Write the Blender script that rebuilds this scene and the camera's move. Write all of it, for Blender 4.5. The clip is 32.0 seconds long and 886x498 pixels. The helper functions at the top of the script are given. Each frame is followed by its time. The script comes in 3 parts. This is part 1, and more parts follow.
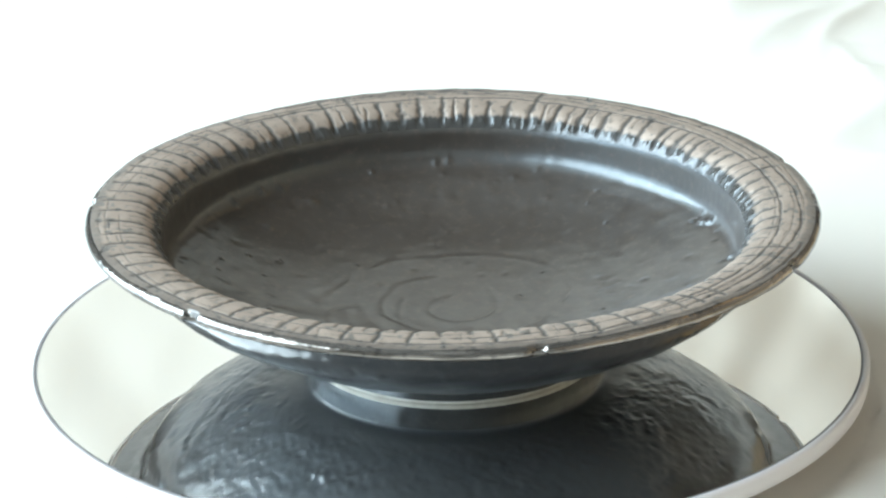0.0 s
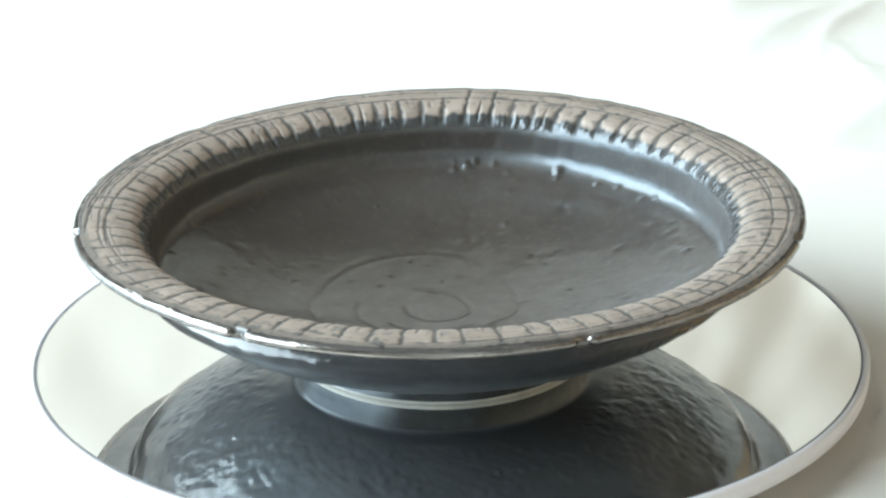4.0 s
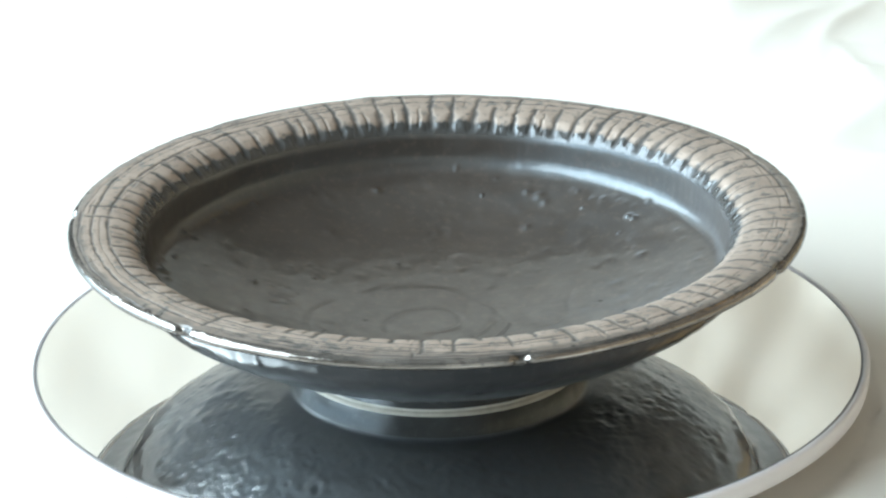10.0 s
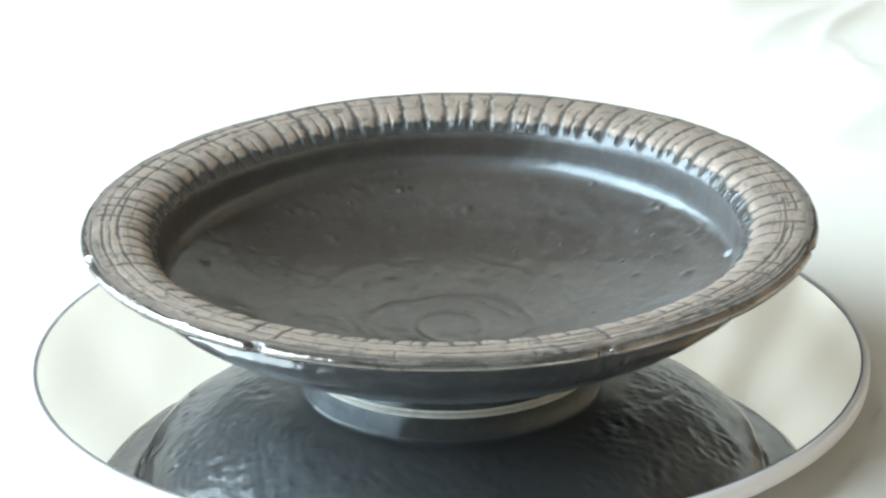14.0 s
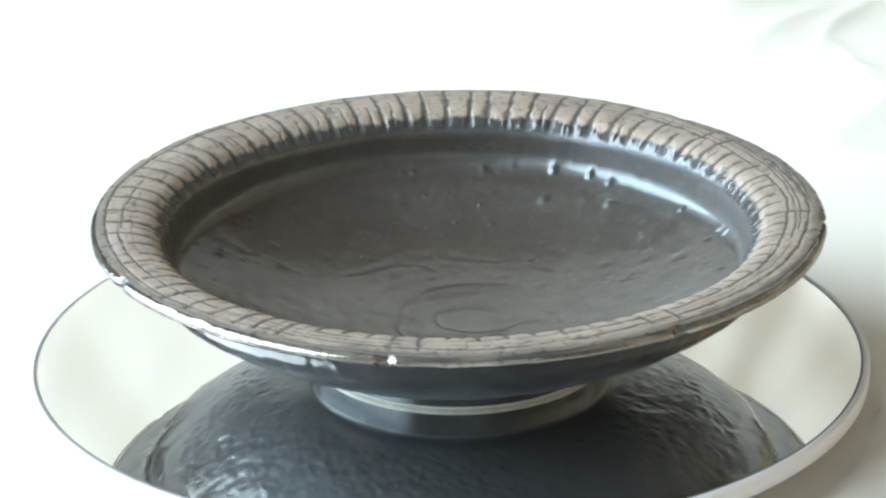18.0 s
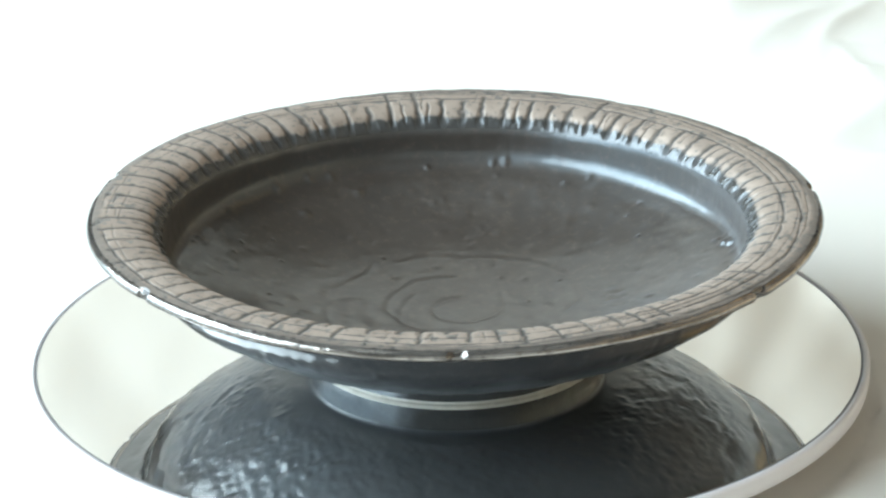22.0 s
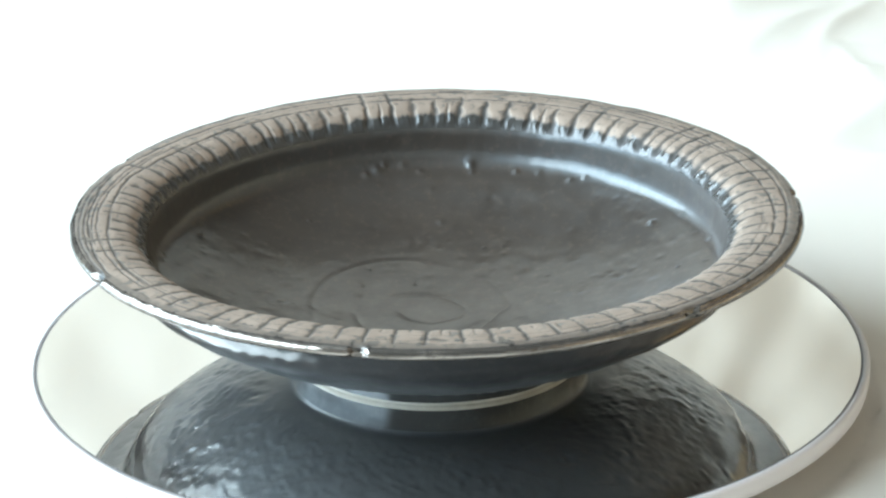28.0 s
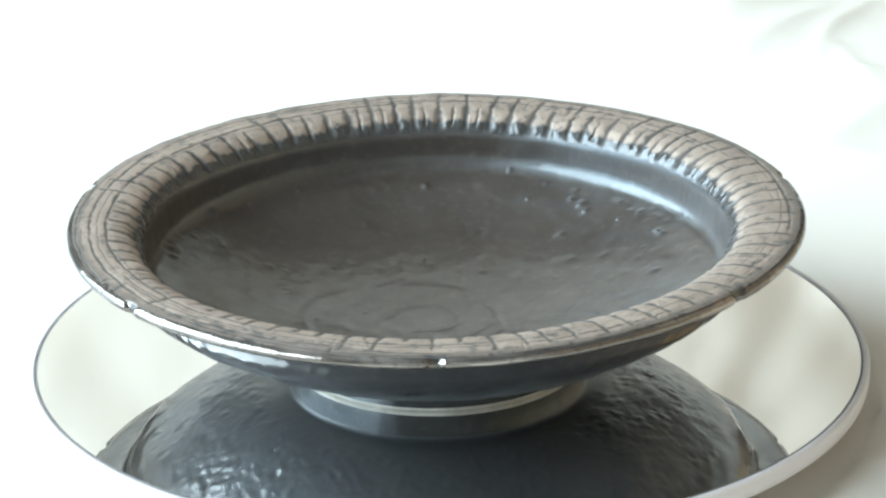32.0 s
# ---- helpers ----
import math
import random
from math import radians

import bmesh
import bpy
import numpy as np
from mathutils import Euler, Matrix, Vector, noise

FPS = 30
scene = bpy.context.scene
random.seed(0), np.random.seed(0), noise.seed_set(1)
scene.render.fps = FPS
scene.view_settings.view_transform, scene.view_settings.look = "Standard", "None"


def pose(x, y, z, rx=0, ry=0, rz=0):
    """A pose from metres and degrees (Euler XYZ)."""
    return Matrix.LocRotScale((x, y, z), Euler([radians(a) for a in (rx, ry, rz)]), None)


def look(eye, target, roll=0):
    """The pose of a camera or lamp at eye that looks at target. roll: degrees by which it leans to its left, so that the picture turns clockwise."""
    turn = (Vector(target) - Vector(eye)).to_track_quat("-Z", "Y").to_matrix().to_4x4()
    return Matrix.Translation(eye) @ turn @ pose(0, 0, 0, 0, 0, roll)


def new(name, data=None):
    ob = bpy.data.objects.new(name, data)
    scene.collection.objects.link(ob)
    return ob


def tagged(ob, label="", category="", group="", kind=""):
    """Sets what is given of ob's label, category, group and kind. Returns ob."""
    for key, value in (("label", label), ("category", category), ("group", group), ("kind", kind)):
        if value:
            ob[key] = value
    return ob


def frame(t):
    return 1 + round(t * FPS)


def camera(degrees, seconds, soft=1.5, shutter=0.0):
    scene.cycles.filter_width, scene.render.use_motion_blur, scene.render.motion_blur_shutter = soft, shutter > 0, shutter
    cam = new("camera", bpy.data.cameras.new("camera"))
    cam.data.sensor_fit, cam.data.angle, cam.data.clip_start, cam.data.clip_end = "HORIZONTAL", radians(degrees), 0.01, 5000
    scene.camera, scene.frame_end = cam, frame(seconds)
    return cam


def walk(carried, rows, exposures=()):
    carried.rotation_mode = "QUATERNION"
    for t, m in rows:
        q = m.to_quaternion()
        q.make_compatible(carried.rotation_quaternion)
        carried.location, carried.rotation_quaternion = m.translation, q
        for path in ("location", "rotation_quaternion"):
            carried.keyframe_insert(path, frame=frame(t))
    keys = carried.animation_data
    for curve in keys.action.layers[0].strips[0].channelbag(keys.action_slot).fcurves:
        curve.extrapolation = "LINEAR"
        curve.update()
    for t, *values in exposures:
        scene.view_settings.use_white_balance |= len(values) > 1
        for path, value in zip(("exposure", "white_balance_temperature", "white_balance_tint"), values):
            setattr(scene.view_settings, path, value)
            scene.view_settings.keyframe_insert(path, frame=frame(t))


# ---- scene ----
cam = camera(13.64, 32.0, soft=2.4)
EYE = (0.0, -0.99635, 0.42915)
AIM = (-0.001204, 0.011501, 0.02734)
HOLD = look(EYE, AIM, -0.985)
walk(cam, [(0.0, HOLD), (32.0, HOLD)], exposures=[(0.0, 0.0), (32.0, 0.0)])

TURN = 360.0 / 22.77          # degrees a second, anticlockwise from above
TABLE_Z = -0.0150             # cloth top; the mirror's surface is at 0
FLOOR_Z = -0.78
CEIL_Z = 2.05

# ---- light ----
world = bpy.data.worlds.new("world")
scene.world = world
world.use_nodes = True
wn = world.node_tree
sky = wn.nodes.new("ShaderNodeTexSky")
sky.sky_type, sky.sun_disc = "NISHITA", False
sky.sun_elevation, sky.sun_rotation = radians(38), radians(-150)
wn.links.new(sky.outputs[0], wn.nodes["Background"].inputs[0])
wn.nodes["Background"].inputs[1].default_value = 0.10

WIN_X, WIN_Y0, WIN_Y1, WIN_Z0, WIN_Z1 = -1.15, -1.30, 1.04, -0.16, 1.75
WIN_SPLIT = 0.44              # bright sky above, duller ground and shrubs below


def daylight(name, z0, z1, power, color):
    lamp = bpy.data.lights.new(name, "AREA")
    lamp.shape, lamp.size, lamp.size_y = "RECTANGLE", WIN_Y1 - WIN_Y0 - 0.12, z1 - z0
    lamp.energy, lamp.color = power, color
    mid = ((WIN_Y0 + WIN_Y1) / 2, (z0 + z1) / 2)
    new(name, lamp).matrix_world = look((WIN_X - 0.10, *mid), (1.0, *mid))


daylight("window_skylight", WIN_SPLIT, WIN_Z1 - 0.06, 110.0, (0.73, 0.91, 1.0))
daylight("window_groundlight", WIN_Z0 + 0.06, WIN_SPLIT, 17.0, (0.60, 0.84, 1.0))


# ---- materials ----
def material(name, color, rough=0.5, metal=0.0):
    m = bpy.data.materials.new(name)
    m.use_nodes = True
    b = m.node_tree.nodes["Principled BSDF"]
    b.inputs["Base Color"].default_value = (*color, 1)
    b.inputs["Roughness"].default_value = rough
    b.inputs["Metallic"].default_value = metal
    return m


def node(m, kind, **values):
    n = m.node_tree.nodes.new(kind)
    for k, v in values.items():
        n.inputs[k].default_value = v
    return n


def link(m, a, b):
    m.node_tree.links.new(a, b)


def bsdf(m):
    return m.node_tree.nodes["Principled BSDF"]


def coords(m):
    return node(m, "ShaderNodeTexCoord").outputs["Object"]


def noise_of(m, scale, detail=4.0, rough=0.55, vector=None):
    n = node(m, "ShaderNodeTexNoise", Scale=scale, Detail=detail, Roughness=rough)
    link(m, vector or coords(m), n.inputs["Vector"])
    return n.outputs["Fac"]


def ramp(m, fac, stops):
    n = node(m, "ShaderNodeValToRGB")
    e = n.color_ramp.elements
    while len(e) < len(stops):
        e.new(0.5)
    for el, (p, c) in zip(e, stops):
        el.position, el.color = p, (*c, 1)
    link(m, fac, n.inputs[0])
    return n.outputs[0]


def mix(m, fac, a, b):
    n = m.node_tree.nodes.new("ShaderNodeMix")
    n.data_type = "RGBA"
    for val, sock in ((fac, n.inputs[0]), (a, n.inputs[6]), (b, n.inputs[7])):
        if isinstance(val, (int, float)):
            sock.default_value = val
        elif isinstance(val, tuple):
            sock.default_value = (*val, 1)
        else:
            link(m, val, sock)
    return n.outputs[2]


def span(m, fac, lo, hi, a=0.0, b=1.0):
    n = node(m, "ShaderNodeMapRange")
    link(m, fac, n.inputs[0])
    for i, v in zip((1, 2, 3, 4), (lo, hi, a, b)):
        n.inputs[i].default_value = v
    return n.outputs[0]


def bump(m, height, strength, distance):
    n = node(m, "ShaderNodeBump", Strength=strength, Distance=distance)
    link(m, height, n.inputs["Height"])
    link(m, n.outputs[0], bsdf(m).inputs["Normal"])


def attribute(m, name):
    n = m.node_tree.nodes.new("ShaderNodeAttribute")
    n.attribute_name = name
    return n.outputs["Fac"]


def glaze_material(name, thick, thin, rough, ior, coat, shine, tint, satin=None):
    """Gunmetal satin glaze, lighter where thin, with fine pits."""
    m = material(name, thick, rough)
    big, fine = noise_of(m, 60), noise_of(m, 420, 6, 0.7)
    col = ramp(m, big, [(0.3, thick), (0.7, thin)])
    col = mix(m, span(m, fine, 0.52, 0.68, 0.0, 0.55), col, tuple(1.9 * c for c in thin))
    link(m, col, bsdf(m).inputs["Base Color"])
    link(m, span(m, noise_of(m, 140), 0.3, 0.7, rough - 0.05, rough + 0.07), bsdf(m).inputs["Roughness"])
    bsdf(m).inputs["IOR"].default_value = ior
    bsdf(m).inputs["Coat Weight"].default_value = coat
    bsdf(m).inputs["Coat Roughness"].default_value = shine
    bsdf(m).inputs["Specular Tint"].default_value = (*tint, 1)
    # Satin: away from the rim the base colour is raised, painting in light.
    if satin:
        rimward = attribute(m, "shine")
        link(m, mix(m, rimward, satin, col), bsdf(m).inputs["Base Color"])
        link(m, span(m, rimward, 0.0, 1.0, 0.5, coat), bsdf(m).inputs["Coat Weight"])
        link(m, span(m, rimward, 0.0, 1.0, 0.5, 0.15), bsdf(m).inputs["Specular IOR Level"])
    bump(m, fine, 0.09, 0.0004)
    return m


def rim_material():
    """The same glaze, worn to grey bronze on the rim; the scored lines stay dark."""
    m = material("worn_bronze_glaze", (0.3, 0.27, 0.24), 0.4)
    worn = attribute(m, "worn")
    grain = noise_of(m, 500, 5, 0.65)
    patch = noise_of(m, 70, 3)
    bronze = ramp(m, patch, [(0.3, (0.335, 0.256, 0.203)), (0.7, (0.435, 0.340, 0.274))])
    speck = span(m, grain, 0.34, 0.46, 0.35, 1.0)
    dark = (0.052, 0.048, 0.044)
    n = m.node_tree.nodes.new("ShaderNodeMath")
    n.operation = "MULTIPLY"
    link(m, worn, n.inputs[0])
    link(m, speck, n.inputs[1])
    fac = n.outputs[0]
    lip = attribute(m, "shine")
    scored = attribute(m, "scored")
    link(m, mix(m, lip, mix(m, fac, dark, bronze), mix(m, fac, dark, (0.42, 0.378, 0.345))), bsdf(m).inputs["Base Color"])
    link(m, mix(m, lip, span(m, fac, 0.0, 1.0, 0.0, 0.42), (0.85, 0.85, 0.85)), bsdf(m).inputs["Metallic"])
    flat = span(m, fac, 0.0, 1.0, 0.23, 0.66)
    flat = mix(m, scored, flat, (0.75, 0.75, 0.75))
    link(m, mix(m, lip, flat, (0.13, 0.13, 0.13)), bsdf(m).inputs["Roughness"])
    bsdf(m).inputs["IOR"].default_value = 1.7
    bsdf(m).inputs["Specular Tint"].default_value = (0.90, 0.95, 1.0, 1)
    link(m, span(m, scored, 0.0, 1.0, 0.5, 0.22), bsdf(m).inputs["Specular IOR Level"])
    bump(m, grain, 0.25, 0.0003)
    return m


def clay_material():
    m = material("bare_clay", (0.62, 0.58, 0.50), 0.9)
    link(m, ramp(m, noise_of(m, 400), [(0.3, (0.66, 0.63, 0.56)), (0.7, (0.80, 0.77, 0.70))]), bsdf(m).inputs["Base Color"])
    bump(m, noise_of(m, 1500, 3), 0.4, 0.0003)
    return m


def cloth_material():
    """Cream cotton sheet with a fine weave and soft stains."""
    m = material("cream_cotton", (0.8, 0.79, 0.7), 0.95)
    link(m, ramp(m, noise_of(m, 5, 3), [(0.3, (0.770, 0.712, 0.635)), (0.7, (0.790, 0.742, 0.680))]), bsdf(m).inputs["Base Color"])
    w = node(m, "ShaderNodeTexWave", Scale=700.0, Distortion=0.6)
    link(m, coords(m), w.inputs["Vector"])
    bump(m, w.outputs["Fac"], 0.08, 0.0004)
    return m


def plaster_material(name, lo, hi):
    m = material(name, hi, 0.9)
    link(m, ramp(m, noise_of(m, 3, 5), [(0.3, lo), (0.7, hi)]), bsdf(m).inputs["Base Color"])
    bump(m, noise_of(m, 120, 4), 0.15, 0.002)
    return m


def wood_material(name, lo, hi):
    m = material(name, hi, 0.5)
    w = node(m, "ShaderNodeTexWave", Scale=6.0, Distortion=6.0, Detail=3.0)
    link(m, coords(m), w.inputs["Vector"])
    link(m, ramp(m, w.outputs["Fac"], [(0.1, lo), (0.9, hi)]), bsdf(m).inputs["Base Color"])
    return m


def mirror_material():
    m = material("silvered_glass", (0.865, 0.852, 0.832), 0.0, 1.0)
    return m


def plastic_material(name, col, rough=0.35):
    m = material(name, col, rough)
    link(m, span(m, noise_of(m, 200), 0.3, 0.7, rough - 0.06, rough + 0.08), bsdf(m).inputs["Roughness"])
    return m


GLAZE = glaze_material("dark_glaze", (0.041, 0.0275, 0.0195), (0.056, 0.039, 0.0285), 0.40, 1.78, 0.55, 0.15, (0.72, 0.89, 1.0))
# The last colour of the slate glaze paints extra light into the bowl's underside.
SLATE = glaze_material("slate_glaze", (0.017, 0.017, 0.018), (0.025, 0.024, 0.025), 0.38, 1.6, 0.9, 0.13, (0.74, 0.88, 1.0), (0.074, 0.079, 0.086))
FOOT = glaze_material("foot_glaze", (0.020, 0.018, 0.017), (0.034, 0.031, 0.030), 0.36, 1.5, 0.4, 0.26, (0.72, 0.88, 1.0))
RIM, CLAY, CLOTH = rim_material(), clay_material(), cloth_material()
MIRROR = mirror_material()
PLASTIC = plastic_material("white_plastic", (0.79, 0.74, 0.74))
SEAL = plastic_material("dark_seam", (0.28, 0.26, 0.265), 0.5)
WALL = plaster_material("white_plaster", (0.74, 0.73, 0.70), (0.80, 0.79, 0.76))
PALE = plaster_material("pale_plaster", (0.72, 0.70, 0.66), (0.78, 0.76, 0.72))
UMBER = plaster_material("dark_brown_plaster", (0.11, 0.088, 0.070), (0.14, 0.112, 0.090))
BROWN = plaster_material("brown_plaster", (0.27, 0.20, 0.145), (0.32, 0.24, 0.18))
DULL = plaster_material("ceiling_plaster", (0.18, 0.17, 0.16), (0.22, 0.21, 0.20))
DOOR = wood_material("orange_wood", (0.60, 0.34, 0.13), (0.78, 0.47, 0.19))
PINE = wood_material("pale_wood", (0.64, 0.46, 0.27), (0.75, 0.54, 0.33))
OAK = wood_material("brown_wood", (0.16, 0.09, 0.045), (0.28, 0.17, 0.09))
FRAME = plastic_material("white_paint", (0.78, 0.78, 0.76), 0.4)


# ---- mesh helpers ----
def part(name, bm, mat, parent=None, label=""):
    me = bpy.data.meshes.new(name)
    bm.to_mesh(me)
    bm.free()
    me.materials.append(mat)
    ob = new(name, me)
    if parent:
        ob.parent = parent
    return tagged(ob, label)


def box_bm(lo, hi, bevel=0.0):
    bm = bmesh.new()
    bmesh.ops.create_cube(bm, size=1.0)
    for v in bm.verts:
        v.co = Vector([(lo[i] + hi[i]) / 2 + v.co[i] * (hi[i] - lo[i]) for i in range(3)])
    if bevel:
        bmesh.ops.bevel(bm, geom=bm.edges[:], offset=bevel, segments=2, affect="EDGES")
    return bm


def box(name, lo, hi, mat, parent=None, bevel=0.0, label=""):
    return part(name, box_bm(lo, hi, bevel), mat, parent, label)


def lathe_bm(profile, seg=256, closed=False):
    """A turned form: (radius, height) pairs round the z axis."""
    bm = bmesh.new()
    rings = []
    for r, z in profile:
        if r < 1e-6:
            rings.append([bm.verts.new((0, 0, z))])
        else:
            rings.append([bm.verts.new((r * math.cos(2 * math.pi * i / seg), r * math.sin(2 * math.pi * i / seg), z)) for i in range(seg)])
    pairs = list(zip(rings, rings[1:])) + ([(rings[-1], rings[0])] if closed else [])
    for a, b in pairs:
        for i in range(seg):
            j = (i + 1) % seg
            if len(a) == 1 and len(b) == 1:
                continue
            if len(a) == 1:
                bm.faces.new((a[0], b[i], b[j]))
            elif len(b) == 1:
                bm.faces.new((a[i], a[j], b[0]))
            else:
                bm.faces.new((a[i], a[j], b[j], b[i]))
    bmesh.ops.recalc_face_normals(bm, faces=bm.faces[:])
    for f in bm.faces:
        f.smooth = True
    return bm


def lattice(x, y, z, seed):
    """Value noise on arrays, about -1 to 1."""
    xi, yi, zi = (np.floor(a).astype(np.int64) for a in (x, y, z))
    fx, fy, fz = x - xi, y - yi, z - zi
    fx, fy, fz = (f * f * (3 - 2 * f) for f in (fx, fy, fz))

    def corner(dx, dy, dz):
        h = (xi + dx) * 374761393 + (yi + dy) * 668265263 + (zi + dz) * 2147483647 + seed * 1274126177
        h = (h ^ (h >> 13)) * 1274126177 & 0x7FFFFFFF
        h = (h ^ (h >> 16)) * 668265263 & 0x7FFFFFFF
        return (h & 0xFFFF) / 32767.5 - 1.0

    out = 0
    for dx in (0, 1):
        for dy in (0, 1):
            for dz in (0, 1):
                out = out + corner(dx, dy, dz) * (fx if dx else 1 - fx) * (fy if dy else 1 - fy) * (fz if dz else 1 - fz)
    return out


# ---- room ----
def room():
    t = 0.10
    x0, x1, y0, y1 = WIN_X, 1.3, -2.6, 2.20
    tagged(box("floor", (x0 - t, y0 - t, FLOOR_Z - t), (x1 + t, y1 + t, FLOOR_Z), OAK), "brown wooden room floor", "floor", kind="structure")
    tagged(box("ceiling", (x0 - t, y0 - t, CEIL_Z), (x1 + t, y1 + t, CEIL_Z + t), DULL), "grey plaster ceiling", "ceiling", kind="structure")
    tagged(box("wall_north", (x0 - t, y1, FLOOR_Z), (x1 + t, y1 + t, CEIL_Z), UMBER), "plain dark brown plaster wall behind the cloth", "wall", kind="structure")
    tagged(box("wall_south", (x0 - t, y0 - t, FLOOR_Z), (x1 + t, y0, CEIL_Z), PALE), "plain pale plaster wall", "wall", kind="structure")
    tagged(box("wall_east", (x1, y0, FLOOR_Z), (x1 + t, y1, CEIL_Z), BROWN), "warm brown plaster wall behind the added low panelling", "wall", kind="structure")
    # Unseen boards added to throw warm light on the cloth and lip.
    panel = tagged(new("trim"), "low orange wooden panelling, unseen, added as a warm reflector", "wall panelling", kind="structure")
    lo, hi, n = -1.60, 2.05, 20
    for k in range(n):
        box("panel_board", (x1 - 0.025, lo + (hi - lo) * k / n + 0.002, FLOOR_Z), (x1 - 0.003, lo + (hi - lo) * (k + 1) / n - 0.002, 0.40), PINE, panel, 0.003)
    box("panel_rail", (x1 - 0.040, lo, 0.402), (x1 - 0.003, hi, 0.44), PINE, panel, 0.004)
    bm = bmesh.new()
    for lo, hi in (((x0 - t, y0, FLOOR_Z), (x0, WIN_Y0, CEIL_Z)), ((x0 - t, WIN_Y1, FLOOR_Z), (x0, y1, CEIL_Z)),
                   ((x0 - t, WIN_Y0, FLOOR_Z), (x0, WIN_Y1, WIN_Z0)), ((x0 - t, WIN_Y0, WIN_Z1), (x0, WIN_Y1, CEIL_Z))):
        piece = box_bm(lo, hi)
        me = bpy.data.meshes.new("wall_piece")
        piece.to_mesh(me)
        piece.free()
        bm.from_mesh(me)
        bpy.data.meshes.remove(me)
    tagged(part("wall_west", bm, WALL), "white plaster wall with a window opening", "wall", kind="structure")
    win = tagged(new("window_1"), "white framed window letting in daylight", "window", kind="structure")
    a, b = x0 - 0.085, x0 - 0.035
    f = 0.05
    box("window_frame", (a, WIN_Y0, WIN_Z0), (b, WIN_Y0 + f, WIN_Z1), FRAME, win, 0.004)
    box("window_frame", (a, WIN_Y1 - f, WIN_Z0), (b, WIN_Y1, WIN_Z1), FRAME, win, 0.004)
    box("window_frame", (a, WIN_Y0 + f, WIN_Z0), (b, WIN_Y1 - f, WIN_Z0 + f), FRAME, win, 0.004)
    box("window_frame", (a, WIN_Y0 + f, WIN_Z1 - f), (b, WIN_Y1 - f, WIN_Z1), FRAME, win, 0.004)


def wall_cupboard():
    """Wooden cupboard high on the wall, added unseen for an orange gleam in the glaze."""
    ob = tagged(new("wall_cupboard"), "closed orange wooden cupboard, unseen, added high on the brown wall for its gleam", "cupboard")
    ob.matrix_world = pose(1.297, 1.20, 1.42, 0, 0, -90)
    box("body", (-0.30, -0.16, 0), (0.30, 0, 0.58), DOOR, ob, 0.003)
    for x in (-0.30, 0.002):
        leaf = box("door", (x + 0.004, -0.18, 0.006), (x + 0.294, -0.1615, 0.574), DOOR, ob, 0.003)
        k = part("knob", lathe_bm([(0, 0.024), (0.009, 0.022), (0.012, 0.015), (0.008, 0.006), (0.008, 0), (0, 0)], 32), FRAME, leaf, "white knob")
        k.matrix_local = pose(x + (0.27 if x < 0 else 0.03), -0.1805, 0.10, 90, 0, 0)


# ---- table and cloth ----
TAB = (-0.62, -0.40, 0.85, 1.62)


def table():
    ob = tagged(new("table"), "brown wooden table under the cream cloth", "table")
    ob.location = (0, 0, FLOOR_Z)
    top = TABLE_Z - 0.004 - FLOOR_Z
    x0, y0, x1, y1 = TAB
    box("tabletop", (x0, y0, top - 0.03), (x1, y1, top), OAK, ob, 0.004)
    for x in (x0 + 0.05, x1 - 0.11):
        for y in (y0 + 0.05, y1 - 0.11):
            box("leg", (x, y, 0), (x + 0.06, y + 0.06, top - 0.03), OAK, ob, 0.004)


CREASES = (  # middle x, y, direction in degrees, half length, half width, height in metres
    (0.1540, 0.345, 72, 0.050, 0.0050, 0.0015),
    (0.1510, 0.290, 112, 0.028, 0.0042, 0.0010),
    (0.1080, 0.350, 97, 0.050, 0.0320, 0.0090),
    (0.1330, 0.335, 60, 0.035, 0.0110, 0.0026),
    (0.1650, 0.405, 60, 0.030, 0.0040, 0.0006),
    (0.1420, 0.225, 70, 0.040, 0.0140, 0.0026),
    (0.1500, 0.280, 18, 0.030, 0.0070, 0.0034),
    (0.1450, 0.190, 15, 0.035, 0.0110, 0.0034),
    (0.1450, -0.020, 8, 0.040, 0.0060, 0.0016),
    (0.1500, 0.020, 14, 0.040, 0.0090, 0.0016),
    (0.1400, -0.078, 12, 0.050, 0.0050, 0.0020),
    (0.1520, -0.052, 6, 0.050, 0.0060, 0.0020),
    (0.1300, -0.100, 9, 0.045, 0.0040, 0.0016),
)



